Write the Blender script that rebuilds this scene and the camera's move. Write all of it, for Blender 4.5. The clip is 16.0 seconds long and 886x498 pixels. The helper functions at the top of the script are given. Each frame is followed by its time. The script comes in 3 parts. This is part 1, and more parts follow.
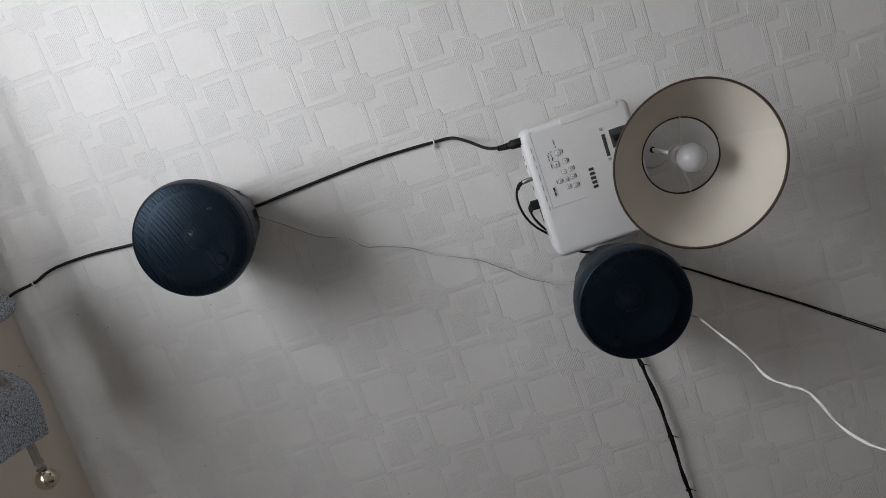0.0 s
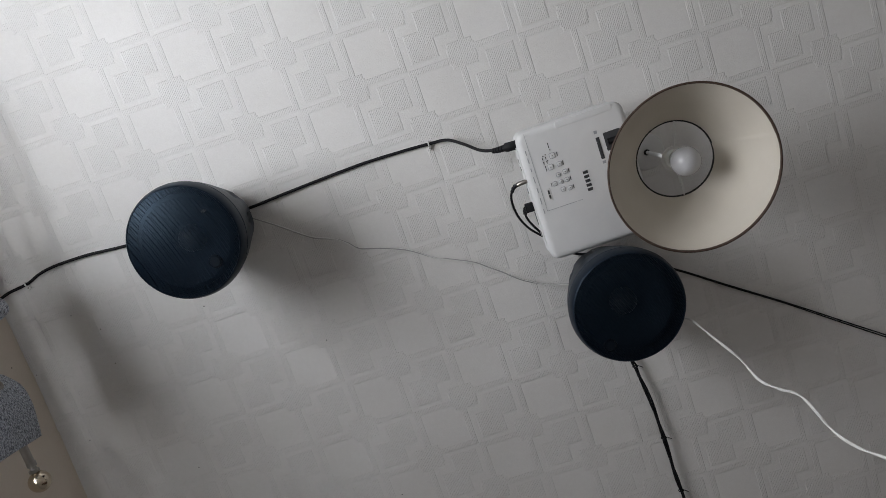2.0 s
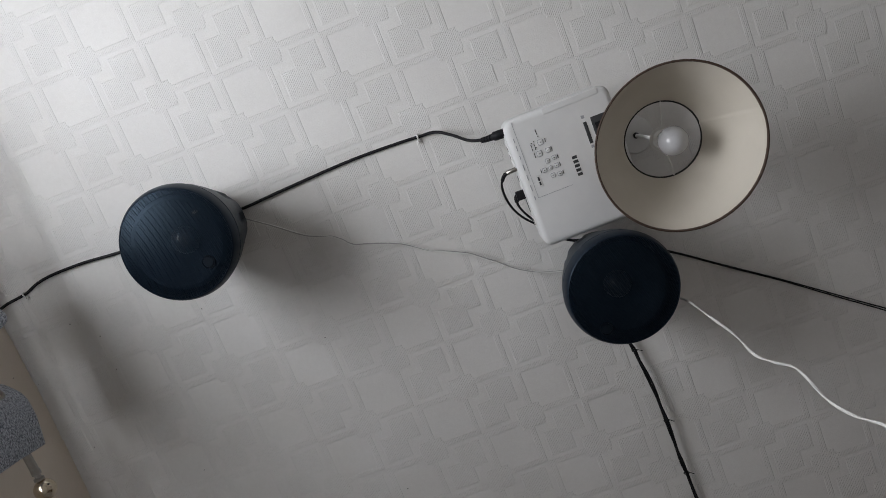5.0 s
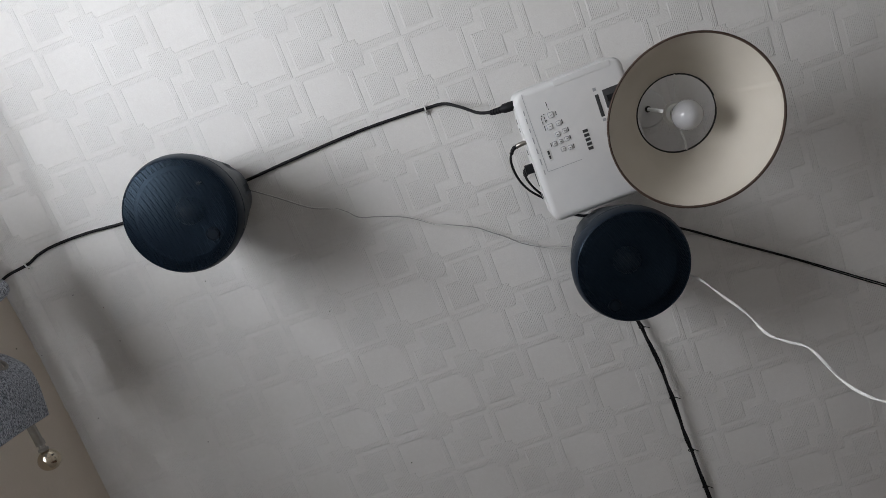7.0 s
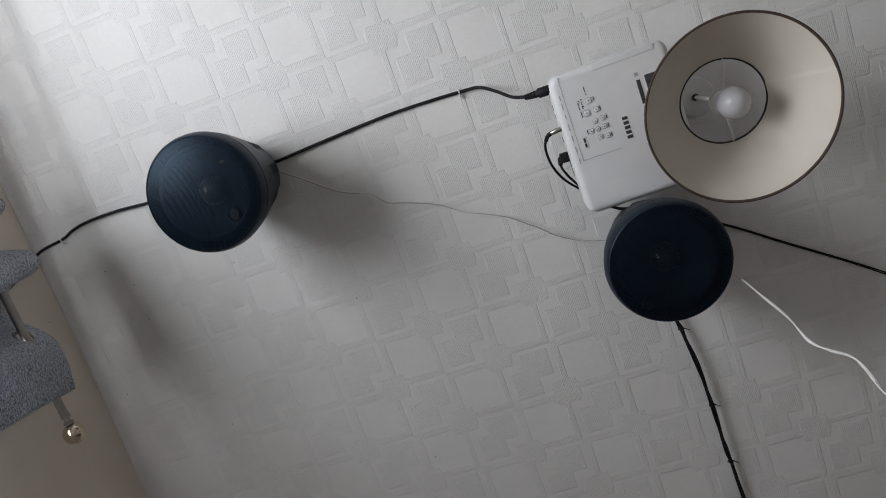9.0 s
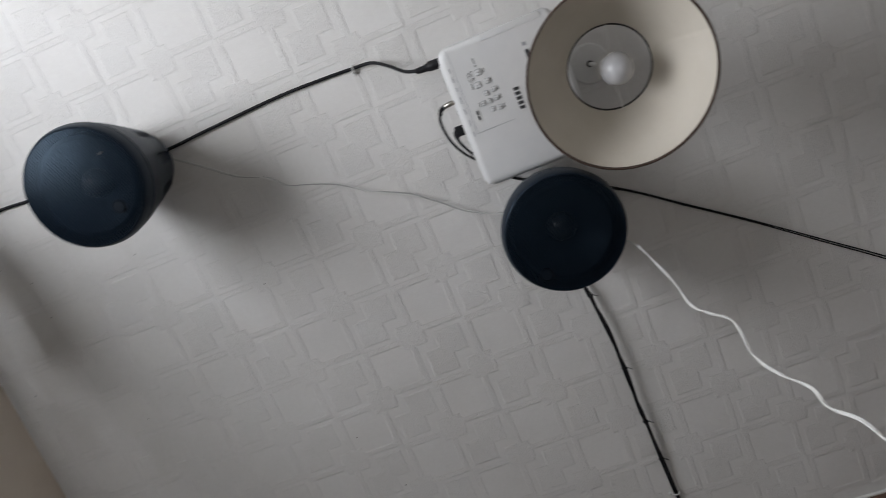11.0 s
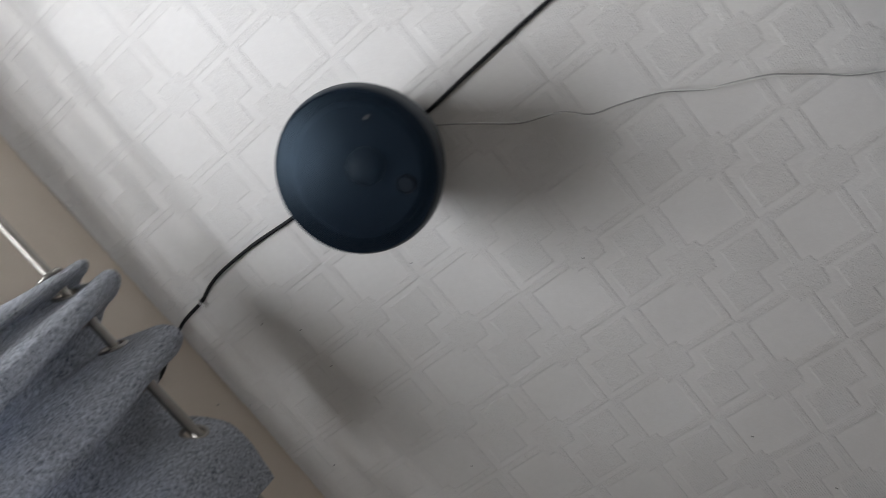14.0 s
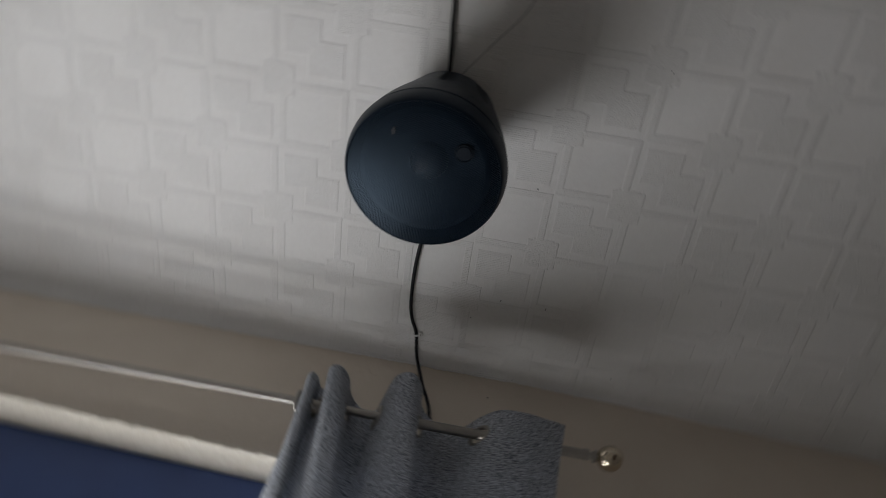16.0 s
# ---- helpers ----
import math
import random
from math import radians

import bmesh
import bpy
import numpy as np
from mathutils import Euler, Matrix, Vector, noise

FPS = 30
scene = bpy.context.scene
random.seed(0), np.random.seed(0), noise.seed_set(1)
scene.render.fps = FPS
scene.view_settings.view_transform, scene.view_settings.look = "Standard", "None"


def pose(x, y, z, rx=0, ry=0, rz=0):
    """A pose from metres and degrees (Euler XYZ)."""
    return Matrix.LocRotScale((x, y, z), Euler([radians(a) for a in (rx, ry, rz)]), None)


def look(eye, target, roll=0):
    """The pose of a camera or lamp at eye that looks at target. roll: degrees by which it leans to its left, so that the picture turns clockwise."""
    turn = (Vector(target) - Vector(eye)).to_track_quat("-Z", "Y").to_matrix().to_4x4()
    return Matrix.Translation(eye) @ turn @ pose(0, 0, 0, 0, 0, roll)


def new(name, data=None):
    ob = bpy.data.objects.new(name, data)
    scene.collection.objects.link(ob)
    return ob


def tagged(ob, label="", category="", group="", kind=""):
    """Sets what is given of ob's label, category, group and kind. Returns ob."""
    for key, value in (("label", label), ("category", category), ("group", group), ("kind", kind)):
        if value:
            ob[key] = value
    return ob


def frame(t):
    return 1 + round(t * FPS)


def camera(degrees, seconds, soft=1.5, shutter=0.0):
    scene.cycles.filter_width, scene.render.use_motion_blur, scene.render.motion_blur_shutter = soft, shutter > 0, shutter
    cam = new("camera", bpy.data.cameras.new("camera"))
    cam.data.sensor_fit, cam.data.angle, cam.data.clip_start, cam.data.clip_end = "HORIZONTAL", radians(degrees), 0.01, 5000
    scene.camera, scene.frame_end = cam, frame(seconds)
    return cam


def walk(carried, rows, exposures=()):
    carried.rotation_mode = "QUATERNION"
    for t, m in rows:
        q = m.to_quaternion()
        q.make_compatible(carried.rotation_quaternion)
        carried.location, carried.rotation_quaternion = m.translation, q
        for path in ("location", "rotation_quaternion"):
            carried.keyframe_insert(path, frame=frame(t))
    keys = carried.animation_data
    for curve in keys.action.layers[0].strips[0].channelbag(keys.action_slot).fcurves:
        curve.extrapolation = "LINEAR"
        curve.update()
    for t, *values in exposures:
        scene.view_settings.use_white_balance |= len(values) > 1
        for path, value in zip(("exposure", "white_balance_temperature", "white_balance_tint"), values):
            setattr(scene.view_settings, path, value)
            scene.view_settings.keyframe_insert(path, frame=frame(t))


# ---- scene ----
cam = camera(62.1, 16.0, soft=0.6, shutter=0.5)
PATH = [
    (0, (1.183, -0.067, 0.726), (1.06, 0.287, 2.69), 2.0),
    (0.5, (1.187, -0.075, 0.728), (1.064, 0.289, 2.691), 1.5),
    (1, (1.187, -0.077, 0.73), (1.068, 0.286, 2.693), 0.9),
    (1.5, (1.184, -0.082, 0.729), (1.071, 0.286, 2.691), -0.1),
    (2, (1.183, -0.08, 0.727), (1.076, 0.288, 2.69), -0.8),
    (2.5, (1.187, -0.079, 0.73), (1.081, 0.294, 2.692), -1.2),
    (3, (1.196, -0.07, 0.725), (1.082, 0.304, 2.687), -0.1),
    (3.5, (1.195, -0.067, 0.727), (1.086, 0.307, 2.689), -1.2),
    (3.7, (1.193, -0.06, 0.723), (1.088, 0.304, 2.687), -1.4),
    (5.8, (1.205, -0.051, 0.72), (1.07, 0.308, 2.683), 0.1),
    (6, (1.205, -0.062, 0.724), (1.064, 0.313, 2.683), 0.1),
    (6.5, (1.192, -0.049, 0.728), (1.056, 0.331, 2.687), 0.1),
    (7, (1.189, -0.051, 0.742), (1.043, 0.373, 2.691), 0.0),
    (7.5, (1.183, -0.008, 0.738), (0.985, 0.354, 2.695), 9.6),
    (7.8, (1.211, -0.021, 0.764), (0.895, 0.335, 2.707), 21.6),
    (8, (1.193, -0.025, 0.764), (0.905, 0.341, 2.709), 18.4),
    (8.2, (1.216, -0.026, 0.776), (0.9, 0.336, 2.717), 21.5),
    (10.3, (1.277, 0.027, 0.813), (1.011, 0.492, 2.74), 15.8),
    (10.5, (1.307, 0.026, 0.817), (1.044, 0.499, 2.742), 14.7),
    (11, (1.364, 0.021, 0.829), (1.142, 0.521, 2.753), 3.8),
    (11.2, (1.396, 0.062, 0.848), (1.222, 0.574, 2.773), -2.2),
    (11.5, (1.474, 0.07, 0.856), (1.278, 0.61, 2.772), -2.7),
    (12, (1.486, 0.113, 0.833), (1.272, 0.618, 2.756), -4.3),
    (12.2, (1.5, 0.114, 0.82), (1.23, 0.603, 2.74), -1.8),
    (12.5, (1.468, 0.101, 0.832), (1.081, 0.523, 2.748), 9.5),
    (12.8, (1.41, 0.063, 0.874), (0.957, 0.456, 2.781), 14.5),
    (13, (1.321, 0.083, 0.94), (0.877, 0.463, 2.853), 12.9),
    (13.2, (1.24, 0.096, 1.027), (0.787, 0.476, 2.938), 11.2),
    (13.5, (1.11, 0.08, 1.126), (0.607, 0.446, 3.027), 15.6),
    (13.7, (1.045, 0.073, 1.193), (0.484, 0.376, 3.089), 23.3),
    (14, (0.941, 0.053, 1.221), (0.349, 0.315, 3.114), 29.5),
    (14.2, (0.922, 0.045, 1.199), (0.273, 0.279, 3.077), 36.3),
    (14.5, (0.94, 0.026, 1.19), (0.198, 0.222, 3.037), 35.2),
    (14.7, (0.963, 0.115, 1.172), (0.133, 0.236, 2.988), 31.9),
    (14.9, (0.981, 0.189, 1.212), (0.067, 0.213, 2.991), 32.4),
    (15, (1.014, 0.217, 1.231), (0.057, 0.166, 2.987), 34.6),
    (15.2, (1.045, 0.216, 1.228), (0.052, 0.122, 2.961), 34.3),
    (15.5, (1.038, 0.177, 1.195), (0.037, 0.048, 2.922), 36.3),
    (15.8, (1.06, 0.162, 1.208), (0.041, 0.025, 2.923), 30.6),
    (16, (1.081, 0.139, 1.238), (0.032, 0.033, 2.937), 16.8),
]
EXPOSURES = [
    (0, 0.0, 6500, 10), (6.0, 0.0, 6500, 10), (7.0, 0.08, 6480, 10), (8.2, 0.02, 6450, 10), (10.5, 0.27, 6420, 10), (11.0, 0.18, 6480, 10), (11.5, 0.35, 6420, 10), (12.0, 0.38, 6390, 10), (12.5, 0.28, 6350, 10), (13.0, 0.12, 6480, 10),
    (14.0, 0.13, 6520, 10), (14.5, 0.1, 6560, 10), (14.9, -0.1, 6700, 10), (15.2, -0.42, 6680, 10), (15.5, -0.66, 6640, 10), (16.0, -0.78, 6690, 10),
]
walk(cam, [(t, look(eye, target, roll)) for t, eye, target, roll in PATH], EXPOSURES)

# ---- light ----
world = bpy.data.worlds.new("sky")
scene.world = world
world.use_nodes = True
sky = world.node_tree.nodes.new("ShaderNodeTexSky")
sky.sky_type, sky.sun_disc, sky.sun_elevation, sky.sun_rotation = "NISHITA", False, radians(35), radians(250)
world.node_tree.links.new(sky.outputs[0], world.node_tree.nodes["Background"].inputs[0])
world.node_tree.nodes["Background"].inputs[1].default_value = 0.12

# daylight of the overcast sky, in the window's opening below the blind
day = bpy.data.lights.new("window_daylight", "AREA")
day.shape, day.size, day.size_y, day.energy, day.color = "RECTANGLE", 1.04, 1.36, 50.5, (0.94, 0.962, 1.0)
day_lamp = new("window_daylight", day)
day_lamp.matrix_world = Matrix.Translation((-0.058, -0.345, 1.41)) @ pose(0, 0, 0, 0, -90, 0)


# ---- materials ----
class Nodes:
    """A small writer of shader node trees."""

    def __init__(self, name):
        self.mat = bpy.data.materials.new(name)
        self.mat.use_nodes = True
        self.tree = self.mat.node_tree
        self.bsdf = self.tree.nodes["Principled BSDF"]
        self.out = self.tree.nodes["Material Output"]
        self.at = None

    def put(self, socket, value):
        if isinstance(value, bpy.types.NodeSocket):
            self.tree.links.new(value, socket)
        elif isinstance(value, (tuple, list)) and len(value) == 3 and socket.type == "RGBA":
            socket.default_value = (*value, 1)
        else:
            socket.default_value = value

    def place(self, which="Object"):
        if self.at is None:
            self.at = self.tree.nodes.new("ShaderNodeTexCoord")
        return self.at.outputs[which]

    def m(self, op, a, b=0.0, c=0.0):
        n = self.tree.nodes.new("ShaderNodeMath")
        n.operation = op
        for s, v in zip(n.inputs, (a, b, c)):
            self.put(s, v)
        return n.outputs[0]

    def clamped(self, value):
        n = self.tree.nodes.new("ShaderNodeClamp")
        self.put(n.inputs[0], value)
        return n.outputs[0]

    def xyz(self):
        n = self.tree.nodes.new("ShaderNodeSeparateXYZ")
        self.put(n.inputs[0], self.place())
        return n.outputs

    def stretch(self, scale):
        n = self.tree.nodes.new("ShaderNodeMapping")
        self.put(n.inputs["Vector"], self.place())
        n.inputs["Scale"].default_value = scale
        return n.outputs[0]

    def noise(self, scale, detail=3.0, rough=0.55, where=None):
        n = self.tree.nodes.new("ShaderNodeTexNoise")
        self.put(n.inputs["Vector"], where or self.place())
        n.inputs["Scale"].default_value, n.inputs["Detail"].default_value, n.inputs["Roughness"].default_value = scale, detail, rough
        return n.outputs[0]

    def wave(self, scale, distortion, where=None):
        n = self.tree.nodes.new("ShaderNodeTexWave")
        self.put(n.inputs["Vector"], where or self.place())
        n.inputs["Scale"].default_value, n.inputs["Distortion"].default_value, n.inputs["Detail"].default_value = scale, distortion, 2
        return n.outputs["Fac"]

    def ramp(self, value, stops):
        n = self.tree.nodes.new("ShaderNodeValToRGB")
        self.put(n.inputs[0], value)
        e = n.color_ramp.elements
        while len(e) < len(stops):
            e.new(0.5)
        for el, (p, col) in zip(e, stops):
            el.position, el.color = p, (*col, 1)
        return n.outputs[0]

    def bump(self, height, distance, strength=1.0, normal=None):
        n = self.tree.nodes.new("ShaderNodeBump")
        n.inputs["Distance"].default_value, n.inputs["Strength"].default_value = distance, strength
        self.put(n.inputs["Height"], height)
        if normal is not None:
            self.put(n.inputs["Normal"], normal)
        return n.outputs[0]

    def done(self, colour=None, rough=None, metal=None, normal=None, **more):
        for key, v in (("Base Color", colour), ("Roughness", rough), ("Metallic", metal), ("Normal", normal), *more.items()):
            if v is not None:
                self.put(self.bsdf.inputs[key.replace("_", " ")], v)
        return self.mat


def mottled(name, a, b, rough, metal=0.0, scale=40.0, fine=400.0, relief=0.0003, gloss=0.5, tint=(1.0, 1.0, 1.0)):
    """A plain surface with two scales of variation."""
    n = Nodes(name)
    big, small = n.noise(scale, 4), n.noise(fine, 2)
    mix = n.m("MULTIPLY_ADD", small, 0.4, n.m("MULTIPLY", big, 0.6))
    col = n.ramp(mix, ((0.3, a), (0.7, b)))
    r = n.m("MULTIPLY_ADD", big, 0.16, rough - 0.08)
    return n.done(col, r, metal, n.bump(mix, relief), Specular_IOR_Level=gloss, Specular_Tint=tint)


def ceiling_paper():
    """White embossed paper: plain squares and stepped, ribbed motifs on a chequer."""
    n = Nodes("embossed_ceiling_paper")
    x, y, _ = n.xyz()
    cell, ca, sa = 0.1345, math.cos(radians(-1.8)), math.sin(radians(-1.8))
    dx, dy = n.m("SUBTRACT", x, 0.679), n.m("SUBTRACT", y, 0.444)
    u = n.m("DIVIDE", n.m("ADD", n.m("MULTIPLY", dx, ca), n.m("MULTIPLY", dy, sa)), cell)
    v = n.m("DIVIDE", n.m("SUBTRACT", n.m("MULTIPLY", dy, ca), n.m("MULTIPLY", dx, sa)), cell)
    iu, iv = n.m("ROUND", u), n.m("ROUND", v)
    fu, fv = n.m("SUBTRACT", u, iu), n.m("SUBTRACT", v, iv)
    odd = n.m("FLOORED_MODULO", n.m("ADD", iu, iv), 2.0)
    even = n.m("SUBTRACT", 1.0, odd)

    same = n.m("GREATER_THAN", n.m("MULTIPLY", fu, fv), 0.0)
    au, av = n.m("ABSOLUTE", fu), n.m("ABSOLUTE", fv)
    cu, cv = n.m("SUBTRACT", 0.5, au), n.m("SUBTRACT", 0.5, av)
    both = n.m("MAXIMUM", au, av)

    def below(value, limit, soft=0.014):
        """1 where the value is under the limit, 0 over it, with a sloping edge."""
        return n.clamped(n.m("MULTIPLY_ADD", value, -1 / soft, limit / soft + 0.5))

    def either(*masks):
        out = masks[0]
        for k in masks[1:]:
            out = n.m("MAXIMUM", out, k)
        return out

    def all_of(*masks):
        out = masks[0]
        for k in masks[1:]:
            out = n.m("MULTIPLY", out, k)
        return out

    # ribbed bars round the plain squares
    bars_round = all_of(even, n.m("SUBTRACT", below(both, 0.493), below(both, 0.392)))
    # two overlapping squares in every second cell

    def square(x0, y0, half):
        du, dv = n.m("ABSOLUTE", n.m("SUBTRACT", fu, x0)), n.m("ABSOLUTE", n.m("SUBTRACT", fv, y0))
        return below(n.m("MAXIMUM", du, dv), half)

    stepped = all_of(odd, either(square(0.14, -0.165, 0.25), square(-0.14, 0.165, 0.25)))
    # ribbed patches on every second corner of the chequer
    here = n.m("ADD", n.m("MULTIPLY", odd, same), n.m("MULTIPLY", even, n.m("SUBTRACT", 1.0, same)))
    patch = all_of(here, either(below(n.m("MAXIMUM", cu, cv), 0.225), all_of(below(cu, 0.25), below(cv, 0.15))))
    raised = either(bars_round, stepped, patch)
    # fine ribs, wavering and broken into short lengths
    waver = n.m("MULTIPLY", n.noise(150, 3), 3.4)
    ribs = n.m("MULTIPLY_ADD", n.m("SINE", n.m("MULTIPLY_ADD", u, 2 * math.pi * 33, waver)), 0.5, 0.5)
    broken = n.clamped(n.m("MULTIPLY_ADD", n.noise(1.0, 2, 0.6, n.stretch((420, 210, 300))), 3.2, -1.1))
    worm = n.noise(1.0, 3, 0.65, n.stretch((520, 330, 300)))
    grain = n.m("ADD", n.m("MULTIPLY", n.m("MULTIPLY", ribs, broken), 0.55), n.m("MULTIPLY", worm, 0.4))
    ground = n.m("MULTIPLY", n.noise(240, 4, 0.65), n.m("MULTIPLY_ADD", even, -0.28, 0.6))
    height = n.m("ADD", n.m("MULTIPLY", raised, n.m("ADD", 0.3, grain)), ground)
    sag = n.noise(3.0, 2)
    normal = n.bump(height, 0.0014, 1.0, n.bump(sag, 0.02, 0.5))
    dirt = n.noise(5.0, 5, 0.6)
    col = n.ramp(n.m("MULTIPLY_ADD", n.noise(90, 3), 0.3, n.m("MULTIPLY", dirt, 0.7)), ((0.3, (0.69, 0.675, 0.655)), (0.7, (0.765, 0.755, 0.74))))
    return n.done(col, 0.82, 0.0, normal, Specular_IOR_Level=0.25)


def wall_paper():
    """Beige wallpaper with swirls in low relief."""
    n = Nodes("beige_relief_wallpaper")
    swirl, fine = n.wave(14, 9), n.noise(220, 3)
    mask = n.m("GREATER_THAN", n.noise(9, 2), 0.52)
    h = n.m("MULTIPLY_ADD", n.m("MULTIPLY", swirl, mask), 0.7, n.m("MULTIPLY", fine, 0.5))
    col = n.ramp(n.m("MULTIPLY_ADD", fine, 0.3, n.m("MULTIPLY", n.noise(4, 4), 0.7)), ((0.3, (0.66, 0.575, 0.48)), (0.7, (0.75, 0.67, 0.575))))
    return n.done(col, 0.6, 0.0, n.bump(h, 0.0012, 0.8))


def curtain_cloth():
    """Blue-grey melange weave with short dark and light flecks across the cloth."""
    n = Nodes("melange_curtain_cloth")
    flecks = n.noise(1.0, 3, 0.6, n.stretch((190, 190, 560)))
    yarn = n.noise(1.0, 2, 0.5, n.stretch((520, 520, 1200)))
    big = n.noise(6, 3)
    mix = n.m("MULTIPLY_ADD", flecks, 0.75, n.m("MULTIPLY_ADD", yarn, 0.25, n.m("MULTIPLY_ADD", big, 0.1, -0.05)))
    col = n.ramp(mix, ((0.41, (0.075, 0.085, 0.115)), (0.5, (0.46, 0.495, 0.56)), (0.59, (0.78, 0.81, 0.86))))
    mat = n.done(col, 0.85, 0.0, n.bump(mix, 0.0018, 0.9), Sheen_Weight=0.3)
    glow = n.tree.nodes.new("ShaderNodeBsdfTranslucent")
    n.put(glow.inputs["Color"], col)
    both = n.tree.nodes.new("ShaderNodeMixShader")
    both.inputs[0].default_value = 0.32
    n.put(both.inputs[1], n.bsdf.outputs[0])
    n.put(both.inputs[2], glow.outputs[0])
    n.put(n.out.inputs["Surface"], both.outputs[0])
    return mat


def grille_mesh():
    """Black sheet metal with round holes on a staggered grid; the holes let see through."""
    n = Nodes("perforated_grille")
    x, y, _ = n.xyz()
    p, q = 0.0028, 0.0028 * math.sqrt(3)

    def near(ox, oy):
        a = n.m("SUBTRACT", n.m("DIVIDE", x, p), ox)
        b = n.m("SUBTRACT", n.m("DIVIDE", y, q), oy)
        fa = n.m("MULTIPLY", n.m("SUBTRACT", a, n.m("ROUND", a)), p)
        fb = n.m("MULTIPLY", n.m("SUBTRACT", b, n.m("ROUND", b)), q)
        return n.m("SQRT", n.m("ADD", n.m("MULTIPLY", fa, fa), n.m("MULTIPLY", fb, fb)))

    hole = n.m("LESS_THAN", n.m("MINIMUM", near(0, 0), near(0.5, 0.5)), 0.00082)
    col = n.ramp(n.noise(60, 4), ((0.3, (0.0025, 0.005, 0.009)), (0.7, (0.005, 0.009, 0.015))))
    return n.done(col, 0.36, 0.0, n.bump(n.noise(900, 2), 0.0002), Alpha=n.m("SUBTRACT", 1.0, hole), Specular_IOR_Level=0.24, Specular_Tint=(0.5, 0.74, 1.0))


def shade_cloth(name, a, b):
    n = Nodes(name)
    weave = n.noise(1.0, 2, 0.5, n.stretch((900, 900, 250)))
    col = n.ramp(n.m("MULTIPLY_ADD", weave, 0.4, n.m("MULTIPLY", n.noise(12, 4), 0.6)), ((0.3, a), (0.7, b)))
    return n.done(col, 0.8, 0.0, n.bump(weave, 0.0004, 0.6))


def wood_grain(name, a, b, axis=(30, 30, 2)):
    n = Nodes(name)
    grain = n.noise(1.0, 6, 0.65, n.stretch(axis))
    pores = n.noise(1.0, 3, 0.6, n.stretch((axis[0] * 9, axis[1] * 9, axis[2] * 9)))
    mix = n.m("MULTIPLY_ADD", pores, 0.3, n.m("MULTIPLY", grain, 0.7))
    return n.done(n.ramp(mix, ((0.3, a), (0.7, b))), 0.45, 0.0, n.bump(mix, 0.0006, 0.5))


def clear_glass():
    n = Nodes("window_glass")
    return n.done((0.97, 0.99, 0.99), n.m("MULTIPLY", n.noise(3, 3), 0.04), 0.0, None, Transmission_Weight=1.0, IOR=1.45)


def daylit_plastic():
    """White plastic made translucent, so that the lamp behind brightens it like glare."""
    n = Nodes("daylit_white_plastic")
    mat = n.done((0.78, 0.8, 0.82), n.m("MULTIPLY_ADD", n.noise(40, 3), 0.15, 0.35), 0.0, n.bump(n.noise(300, 2), 0.0003))
    glow = n.tree.nodes.new("ShaderNodeBsdfTranslucent")
    n.put(glow.inputs["Color"], (0.7, 0.75, 0.8))
    mix = n.tree.nodes.new("ShaderNodeMixShader")
    mix.inputs[0].default_value = 0.55
    n.put(mix.inputs[1], n.bsdf.outputs[0])
    n.put(mix.inputs[2], glow.outputs[0])
    n.put(n.out.inputs["Surface"], mix.outputs[0])
    return mat


CEILING = ceiling_paper()
WALL = wall_paper()
CLOTH = curtain_cloth()
GRILLE = grille_mesh()
PLASTER = mottled("plain_plaster", (0.44, 0.425, 0.41), (0.51, 0.495, 0.48), 0.75, 0, 5, 200)
REVEAL = mottled("cream_reveal_paper", (0.66, 0.6, 0.5), (0.8, 0.75, 0.65), 0.6, 0, 70, 260, 0.004)
BLACK_BODY = mottled("black_speaker_plastic", (0.005, 0.009, 0.016), (0.01, 0.0165, 0.027), 0.42, 0, 50, 700, 0.0003, 0.27, (0.6, 0.79, 1.0))
CONE = mottled("grey_speaker_cone", (0.01, 0.015, 0.023), (0.018, 0.025, 0.036), 0.5, 0, 60, 500, 0.0003, 0.3, (0.42, 0.68, 1.0))
CAP = mottled("glossy_dust_cap", (0.025, 0.03, 0.036), (0.04, 0.045, 0.052), 0.32, 0, 60, 500)
BADGE = mottled("dark_badge", (0.004, 0.007, 0.012), (0.007, 0.011, 0.017), 0.5, 0, 100, 800, 0.0003, 0.09)
MARK = mottled("grey_print", (0.011, 0.015, 0.021), (0.018, 0.023, 0.03), 0.5, 0, 100, 800)
CASE = mottled("white_projector_plastic", (0.66, 0.665, 0.67), (0.72, 0.72, 0.72), 0.4, 0, 25, 1200, 0.0001)
CASE_SIDE = mottled("off_white_port_panel", (0.66, 0.66, 0.65), (0.72, 0.72, 0.71), 0.5, 0, 60, 1200, 0.0001)
PRINT = mottled("dark_print", (0.03, 0.032, 0.036), (0.05, 0.052, 0.056), 0.5, 0, 100, 900)
PALE_PRINT = mottled("pale_grey_print", (0.3, 0.31, 0.33), (0.38, 0.39, 0.41), 0.5, 0, 100, 900)
RUBBER = mottled("black_cable_rubber", (0.006, 0.006, 0.008), (0.014, 0.014, 0.016), 0.55, 0, 80, 600, 0.0003, 0.22)
WHITE_PVC = mottled("white_pvc", (0.74, 0.74, 0.72), (0.8, 0.8, 0.79), 0.4, 0, 60, 700)
CLEAR_PVC = mottled("pale_speaker_wire", (0.66, 0.66, 0.64), (0.78, 0.78, 0.76), 0.3, 0, 90, 500)
DULL_PVC = mottled("dull_grey_wire", (0.3, 0.3, 0.295), (0.4, 0.395, 0.385), 0.35, 0, 90, 500)
SHADE_IN = shade_cloth("cream_shade_lining", (0.585, 0.54, 0.465), (0.66, 0.615, 0.54))
